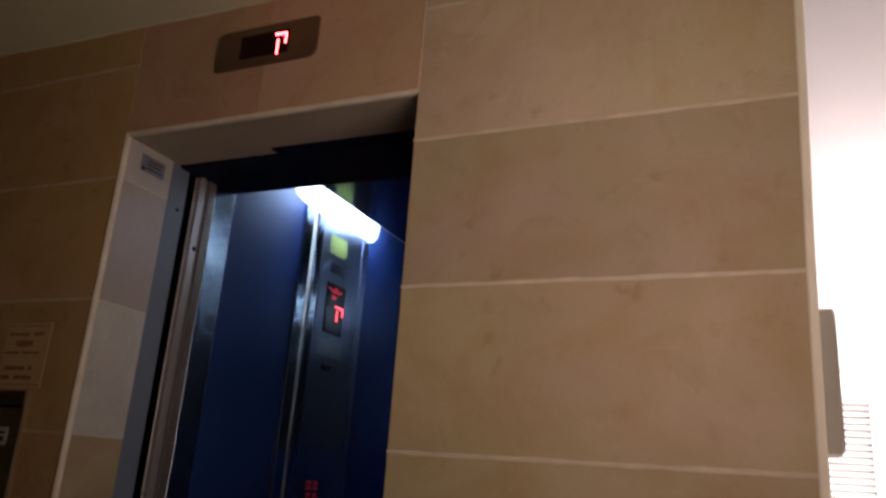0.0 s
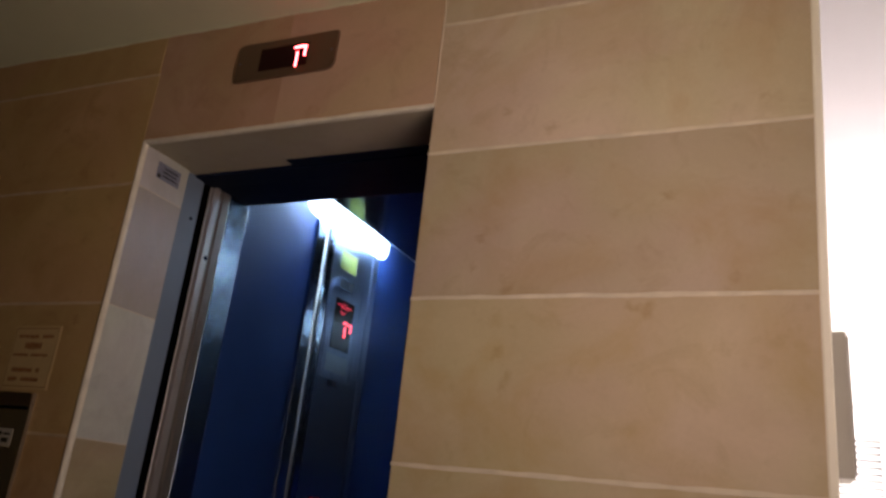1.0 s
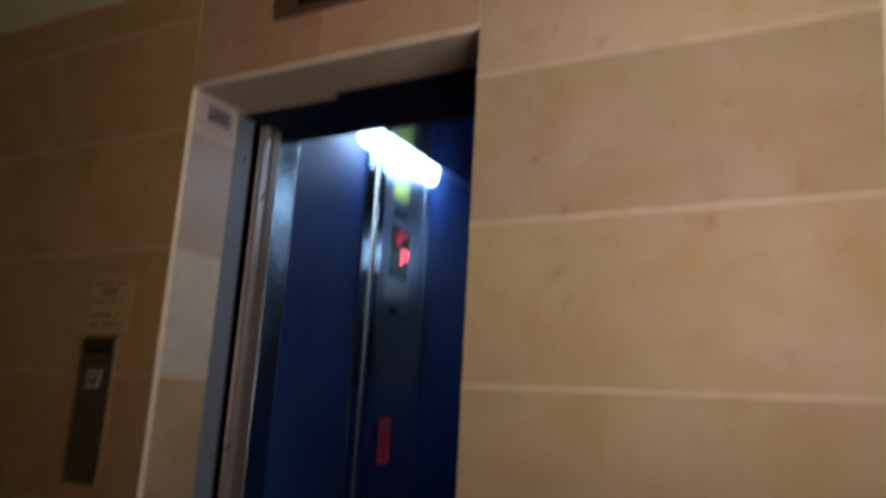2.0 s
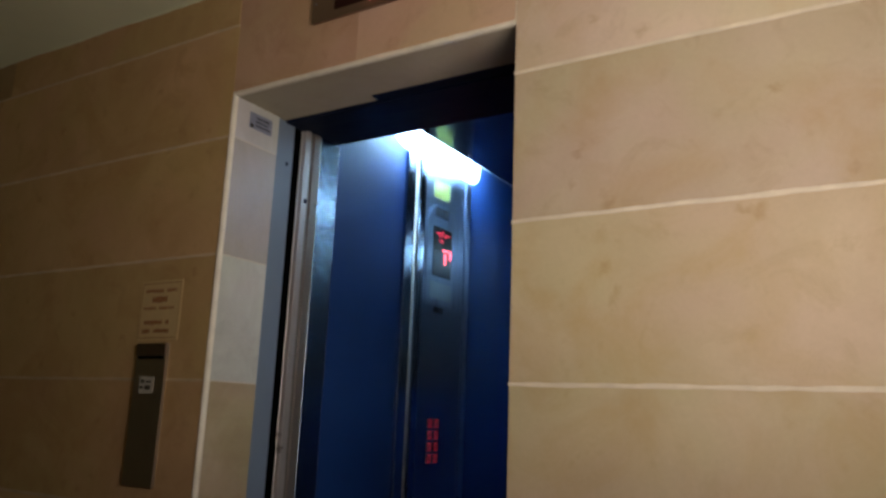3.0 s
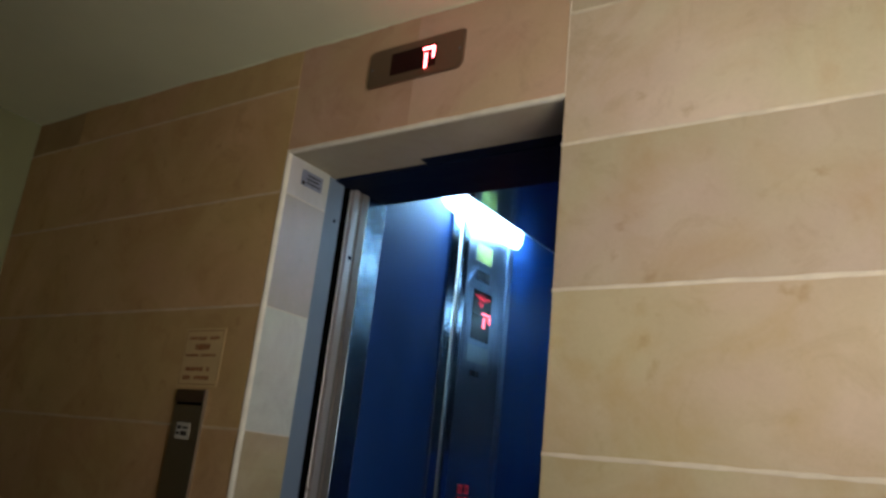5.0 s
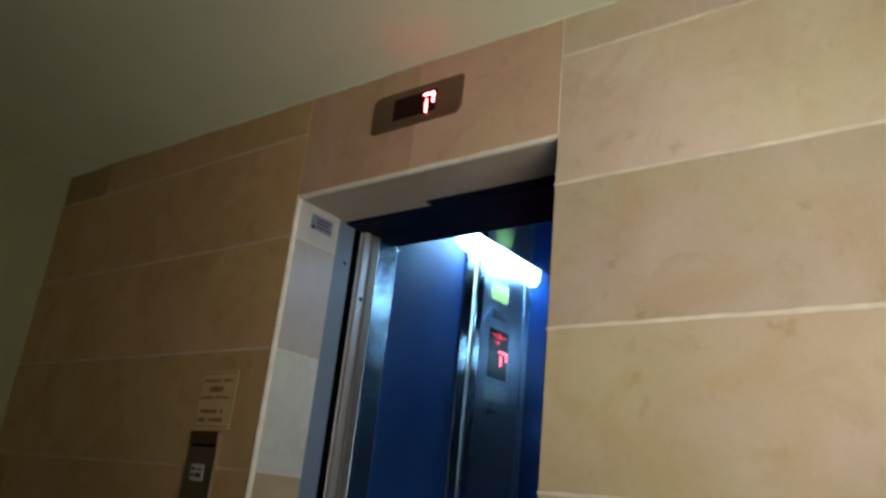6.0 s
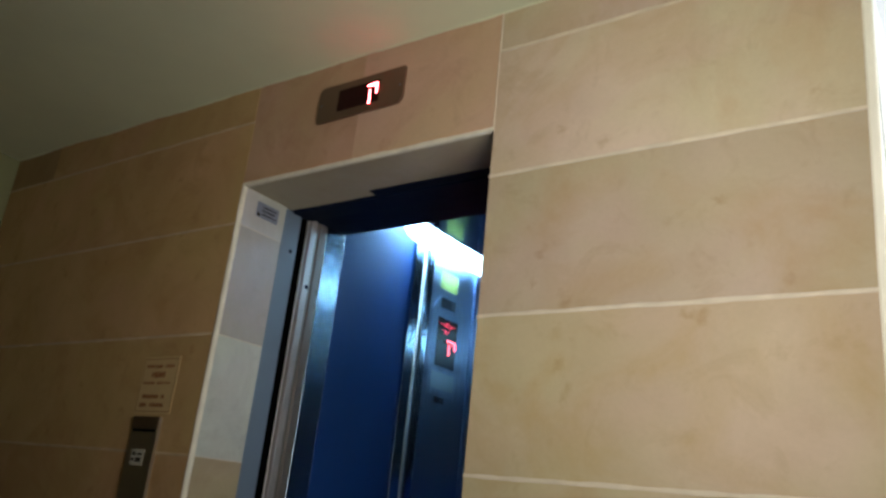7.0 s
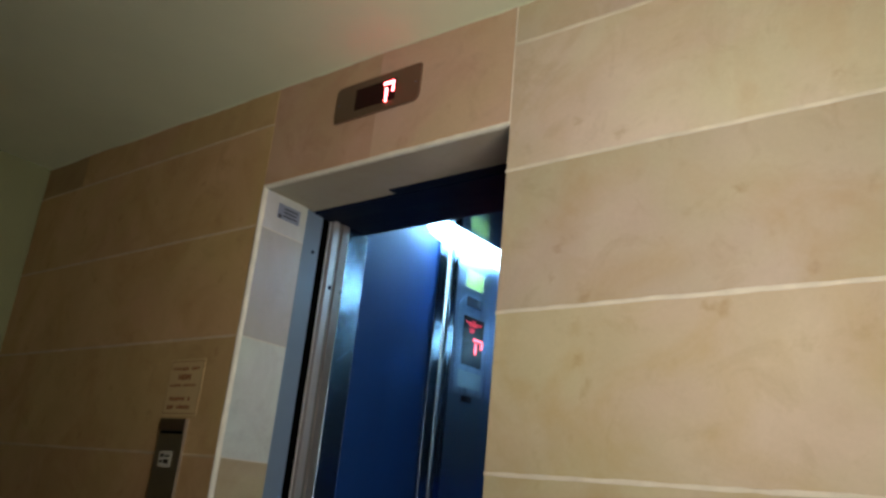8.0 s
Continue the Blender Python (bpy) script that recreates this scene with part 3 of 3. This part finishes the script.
emblem = [(c, 1) for c in range(0, 13)] + [(5, 0), (6, 0), (7, 0)] + [(c, 2) for c in range(3, 10)] + [(c, 4) for c in range(3, 8)] + \
    [(c, 5) for c in range(4, 7)]
part("display_emblem", led_points(emblem, 1.108, 1.964, 0.0090, 0.0017, 0.0046), LED_CAR, column, "red lit emblem and line")
KOF = [(c, 0) for c in range(0, 5)] + [(4, 1), (4, 2), (4, 3), (1, 2), (1, 3), (1, 4), (1, 5), (1, 6)]
part("floor_letter", led_points(KOF, 1.172, 1.890, 0.0138, 0.0048, 0.0047, 0.66), LED_LETTER, column, "red lit floor letter")
# lit floor buttons, two by four, and an alarm key below
for r in range(4):
    for c in range(2):
        y, z = 1.124 + 0.046 * c, 1.196 - 0.044 * r
        button = on_column("floor_button", y - 0.021, z - 0.019, y + 0.021, z + 0.019, 0.0, 0.004, SMOKED, 0.007)
        bm = led_points([(0, 0), (1, 0), (2, 0), (0, 1), (2, 1), (0, 2), (2, 2), (0, 3), (1, 3), (2, 3)], y - 0.009, z + 0.012, 0.0085, 0.0034, 0.0041)
        part("button_light", bm, LED_DIM, column)
part("alarm_light", led_points([(0, 0), (1, 0)], 1.200, 0.903, 0.009, 0.0036, 0.0041), LED_DIM, column)
bm = disc(B(), (0.012, 1.352, 0.890), 0.019, 0.012, "x", 20, 0.6)
bmesh.ops.translate(bm, verts=bm.verts, vec=under(car))
part("alarm_key", bm, SILVER, column, "small polished round alarm key")

# yellow-green sticker above the display
sticker = thing("safety_sticker", "small yellow-green safety sticker on the steel control column", "sticker", (0.0005, 1.152, 2.140))
piece("sheet", outline(B(), rounded(1.089, 2.101, 1.216, 2.180, 0.004, 3), "x", 0.0003, 0.0012), YELLOW, sticker)
for k in range(3):
    piece("print_bar", slab(B(), 0.0012, 1.100, 2.112 + 0.008 * k, 0.0016, 1.205 - 0.02 * (k == 0), 2.116 + 0.008 * k), YELLOW_DARK, sticker)

# ---- floor indicator above the doorway ----
indicator = thing("floor_indicator", "brown brushed metal floor indicator with red lit letter above lift", "floor indicator", (0.438, 0.0, 2.265))
plate = piece("plate", outline(B(), rounded(0.277, 2.265, 0.600, 2.381, (0.006, 0.026, 0.006, 0.020), 6), "y", 0.0035, -0.0075), BRONZE, indicator)
window = piece("window", outline(B(), rounded(0.357, 2.289, 0.512, 2.358, 0.003, 3), "y", -0.0070, -0.0085), RED_GLASS, indicator, "dark red-black display window")
bm = B()
for c, r in KOF:
    x, z = 0.4715 + c * 0.0080, 2.3462 - r * 0.0092
    outline(bm, rounded(x - 0.0027, z - 0.0032, x + 0.0027, z + 0.0032, 0.0024, 3), "y", -0.0080, -0.0098)
piece("floor_letter", bm, LED, indicator, "bright red lit letter")
for x in (0.290, 0.587):
    piece("screw", disc(B(), (x, -0.0078, 2.322), 0.0032, 0.002, "y", 10), STEEL_DULL, indicator)

# ---- call panel and notice beside the doorway ----
call = thing("call_panel", "tall dark brushed steel lift call panel with a small tag", "call panel", (-0.228, 0.0, 1.0))
piece("plate", outline(B(), rounded(-0.288, 1.003, -0.162, 1.397, 0.004, 3), "y", 0.0035, -0.0100), CALL_STEEL, call)
piece("top_cap", slab(B(), -0.2885, -0.0135, 1.362, -0.1615, -0.0098, 1.3965, 0.0015), BRONZE, call)
# black strip for the dark gap under the cap
piece("cap_gap", slab(B(), -0.280, -0.0112, 1.352, -0.171, -0.0098, 1.3605), GAP_SHADE, call)
tag = piece("tag", outline(B(), rounded(-0.262, 1.256, -0.201, 1.302, 0.003, 3), "y", -0.0098, -0.0112), TAG, call, "small pale tag with dark marks")
for x0, z0, x1, z1 in ((-0.256, 1.284, -0.240, 1.294), (-0.234, 1.285, -0.210, 1.291), (-0.258, 1.268, -0.244, 1.276), (-0.238, 1.266, -0.212, 1.278)):
    piece("tag_mark", slab(B(), x0, -0.0116, z0, x1, -0.0111, z1), LABEL_PRINT, call)

notice = thing("notice", "beige printed notice with brown lettering above the call panel", "notice", (-0.222, 0.0, 1.406))
piece("sheet", slab(B(), -0.311, -0.0016, 1.406, -0.134, 0.0036, 1.579, 0.0006), PAPER, notice)
for x0, z0, x1, z1 in ((-0.305, 1.5705, -0.140, 1.5725), (-0.305, 1.412, -0.140, 1.414), (-0.3050, 1.4145, -0.3040, 1.5700), (-0.1410, 1.4145, -0.1400, 1.5700)):
    piece("border_line", slab(B(), x0, -0.0022, z0, x1, -0.0015, z1), PRINT, notice)
# words too small to read: each a row of short upright bars
rng_print = random.Random(21)
for x0, x1, z, h in ((-0.290, -0.250, 1.549, 0.010), (-0.246, -0.214, 1.548, 0.012), (-0.198, -0.156, 1.549, 0.010), (-0.258, -0.192, 1.523, 0.020),
                     (-0.294, -0.234, 1.498, 0.008), (-0.226, -0.160, 1.498, 0.008), (-0.284, -0.204, 1.457, 0.013), (-0.192, -0.176, 1.457, 0.013),
                     (-0.290, -0.252, 1.432, 0.013), (-0.240, -0.172, 1.432, 0.013)):
    bm, x = B(), x0
    while x < x1 - 0.003:
        w = min(rng_print.uniform(0.0035, 0.0075), x1 - x)
        slab(bm, x, -0.0022, z - h / 2 * rng_print.uniform(0.6, 1.0), x + w, -0.0015, z + h / 2 * rng_print.uniform(0.7, 1.0))
        x += w + rng_print.uniform(0.0010, 0.0024)
    piece("print_bar", bm, PRINT, notice)

jamb_label = thing("jamb_label", "small grey-blue printed label stuck on the stone reveal", "label", (0.0, 0.108, 2.037))
piece("sheet", slab(B(), -0.0004, 0.062, 2.038, 0.0008, 0.154, 2.088, 0.0003), LABEL, jamb_label)
piece("dark_mark", disc(B(), (0.0010, 0.072, 2.046), 0.0065, 0.0008, "x", 12, 1.0), LABEL_PRINT, jamb_label)
for k, (y0, y1) in enumerate(((0.085, 0.145), (0.085, 0.138), (0.088, 0.142))):
    piece("print_bar", slab(B(), 0.0007, y0, 2.049 + 0.012 * k, 0.0011, y1, 2.053 + 0.012 * k), LABEL_PRINT, jamb_label)

# ---- end of the wall ----
def lean(z):
    """The wall's free end is a little out of plumb."""
    return (0.023 if z > 1.64 else 0.010) * (z - 1.64)


bm = B()
pts = [(END_X - 0.004, 0.0302), (END_X - 0.004, 0.0032), (END_X - 0.0004, 0.0006), (END_X + 0.003, 0.0008), (END_X + 0.0125, 0.0060), (END_X + 0.0155, 0.0100), (END_X + 0.0160, 0.0302)]
outline(bm, pts, "z", 0.0, 2.46)
bmesh.ops.bisect_plane(bm, geom=bm.verts[:] + bm.edges[:] + bm.faces[:], plane_co=(0, 0, 1.64), plane_no=(0, 0, 1))
for v in bm.verts:
    v.co.x += lean(v.co.z)
structure("trim", bm, TRIM, "cream rounded corner trim at the end of the stone wall", "trim")
structure("wall_return", slab(B(), END_X - 0.03, 0.0305, 0, END_X + 0.0135, 0.20, 2.62), PLASTER_WHITE, "white plaster return behind the stone edge")

box_thing = thing("wall_box", "flat taupe metal box fixed to the return wall", "electrical box", (1.74, 0.11, 1.35))
piece("body", slab(B(), END_X + 0.0135, 0.040, 1.334, 1.739, 0.165, 1.584, 0.003, 2), BOX_PAINT, box_thing)
piece("cover", slab(B(), 1.739, 0.045, 1.340, 1.742, 0.160, 1.578, 0.0015), BOX_PAINT, box_thing)
for z in (1.350, 1.568):
    piece("screw", disc(B(), (1.743, 0.102, z), 0.004, 0.003, "x", 10), STEEL_DULL, box_thing)

# louvred cupboard at the end of the passage
cupboard = thing("louvred_cupboard", "white metal meter cupboard with louvred doors", "cupboard", (2.2, 3.0, 0.0))
piece("frame", slab(B(), 1.73, 2.955, 0.0, 1.790, 2.998, 1.905, 0.003), WHITE_METAL, cupboard)
piece("frame", slab(B(), 2.049, 2.955, 0.0, 2.149, 2.998, 1.905, 0.003), WHITE_METAL, cupboard)
piece("frame", slab(B(), 2.34, 2.955, 0.0, 2.40, 2.998, 1.905, 0.003), WHITE_METAL, cupboard)
piece("top_rail", slab(B(), 1.73, 2.950, 1.757, 2.40, 2.954, 1.908, 0.0015), WHITE_METAL, cupboard)
piece("backing", slab(B(), 1.79, 2.990, 0.02, 2.34, 2.9985, 1.757), BACKING, cupboard)
for x0, x1 in ((1.791, 2.048), (2.150, 2.339)):
    for k in range(53):
        z = 0.03 + 0.0327 * k
        bm = outline(B(), [(2.962, z), (2.966, z - 0.002), (2.989, z + 0.022), (2.985, z + 0.024)], "x", x0, x1)
        piece("slat", bm, WHITE_METAL, cupboard)

# ---- stone slabs of the lift wall ----
def stone_slab(x0, z0, x1, z1, joint_x=0.004, joint_z=0.0032, leaning=False, material=STONE):
    """One slab, a touch proud or back of its neighbours, with eased edges."""
    proud = random.uniform(-0.0005, 0.0005)
    bm = slab(B(), x0 + joint_x, -0.0002 + proud, z0 + joint_z, x1 - joint_x, 0.0030, z1 - joint_z)
    if leaning:
        for v in bm.verts:
            if v.co.x > (x0 + x1) / 2:
                v.co.x += lean(v.co.z)
    front_edges = [e for e in bm.edges if all(v.co.y < 0.002 for v in e.verts)]
    bmesh.ops.bevel(bm, geom=front_edges, offset=0.0007, segments=1, affect="EDGES")
    centre = Vector(((x0 + x1) / 2, 0, (z0 + z1) / 2))
    bmesh.ops.translate(bm, verts=bm.verts, vec=-centre)
    ob = part("stone_slab", bm, material, wall)
    ob.location = centre


def joint_bead(x0, x1, z, seed, material=GROUT):
    """Pale cement struck almost flush in a joint, its edges smeared unevenly over the stone."""
    bm, rings, steps = B(), [], max(8, int((x1 - x0) / 0.018))
    for k in range(steps + 1):
        x = x0 + (x1 - x0) * k / steps
        centre = z + 0.0011 * noise.noise((x * 3.1, seed, 6.0)) + 0.0006 * noise.noise((x * 13, seed, 1.0))
        up = 0.0042 + 0.0020 * noise.noise((x * 21, seed, 0.3)) + 0.0009 * noise.noise((x * 70, seed, 4.3))
        down = 0.0042 + 0.0020 * noise.noise((x * 19, seed, 9.1)) + 0.0009 * noise.noise((x * 66, seed, 7.7))
        y = -0.0014 + 0.0004 * noise.noise((x * 30, seed, 2.0))
        rings.append([bm.verts.new(p) for p in ((x, 0.003, centre + up), (x, y + 0.0006, centre + up), (x, y, centre + up * 0.5), (x, y, centre - down * 0.5),
                                                (x, y + 0.0006, centre - down), (x, 0.003, centre - down))])
    for a, b in zip(rings, rings[1:]):
        for i in range(5):
            bm.faces.new((a[i], a[i + 1], b[i + 1], b[i]))
    bm.faces.new(rings[0]), bm.faces.new(rings[-1][::-1])
    bmesh.ops.recalc_face_normals(bm, faces=bm.faces)
    part("joint", bm, material, wall)


tops = list(COURSES[1:]) + [2.50]
for z0, z1 in zip(COURSES, tops):
    # left of the doorway, one long slab a course; the top course ends in a short piece
    if z0 > 2.3:
        stone_slab(LEFT_X, z0, -1.226 + 0.0037, z1, material=STONE_DARK)
        stone_slab(-1.226 - 0.0037, z0, -0.0125, z1, material=STONE_WARM)
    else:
        stone_slab(LEFT_X, z0, -0.0075, z1, material=STONE_WARM)
    # right of the doorway, one long slab a course
    stone_slab(OPEN_W + (0.002 if z0 > 2.0 else -0.001), z0, END_X + 0.003, z1, leaning=True, material=STONE if z0 > 1.6 else STONE_YELLOW)
    if z0 > 0:
        joint_bead(LEFT_X, -0.0115, z0, z0 * 7, GROUT_FAINT if z0 < 1.5 else GROUT_WARM)
        joint_bead(OPEN_W + (0.004 if z0 > OPEN_TOP else 0.001), END_X + lean(z0) - 0.0005, z0, z0 * 7 + 50)
# lintel slabs over the doorway, up to the ceiling
stone_slab(-0.0155, OPEN_TOP + 0.002, 0.438, 2.50, 0.0006, material=STONE_UMBER)
bm, rings = B(), []
for k in range(25):
    z = OPEN_TOP + 0.004 + 0.366 * k / 24
    wide = 0.0013 + 0.0009 * noise.noise((z * 31, 2.2, 0)) + 0.0005 * noise.noise((z * 90, 5.2, 0))
    rings.append([bm.verts.new(p) for p in ((0.9025 - wide, 0.003, z), (0.9025 - wide, -0.0010, z), (0.9025, -0.0017, z), (0.9025 + wide, -0.0010, z), (0.9025 + wide, 0.003, z))])
for a, b in zip(rings, rings[1:]):
    for i in range(4):
        bm.faces.new((a[i], a[i + 1], b[i + 1], b[i]))
bm.faces.new(rings[0]), bm.faces.new(rings[-1][::-1])
bmesh.ops.recalc_face_normals(bm, faces=bm.faces)
part("joint", bm, GROUT, wall)
stone_slab(0.4368, OPEN_TOP + 0.002, OPEN_W + 0.003, 2.50, 0.0006, material=STONE_ROSY)

# plaster smeared unevenly along the top of the stone
bm, rings = B(), []
for k in range(181):
    x = LEFT_X + (END_X + 0.02 - LEFT_X) * k / 180
    z = ceiling_z(x)
    drop = 0.003 + 0.006 * noise.noise((x * 4.0, 3.3, 0)) + 0.003 * noise.noise((x * 23.0, 8.1, 0))
    rings.append([bm.verts.new(p) for p in ((x, 0.002, z + 0.02), (x, -0.0016, z + 0.02), (x, -0.0020, z - drop * 0.6), (x, -0.0008, z - drop), (x, 0.002, z - drop))])
for a, b in zip(rings, rings[1:]):
    for i in range(4):
        bm.faces.new((a[i], a[i + 1], b[i + 1], b[i]))
bm.faces.new(rings[0]), bm.faces.new(rings[-1][::-1])
bmesh.ops.recalc_face_normals(bm, faces=bm.faces)
structure("trim_ceiling", bm, PLASTER, "uneven plaster edge between stone wall and ceiling", "trim")
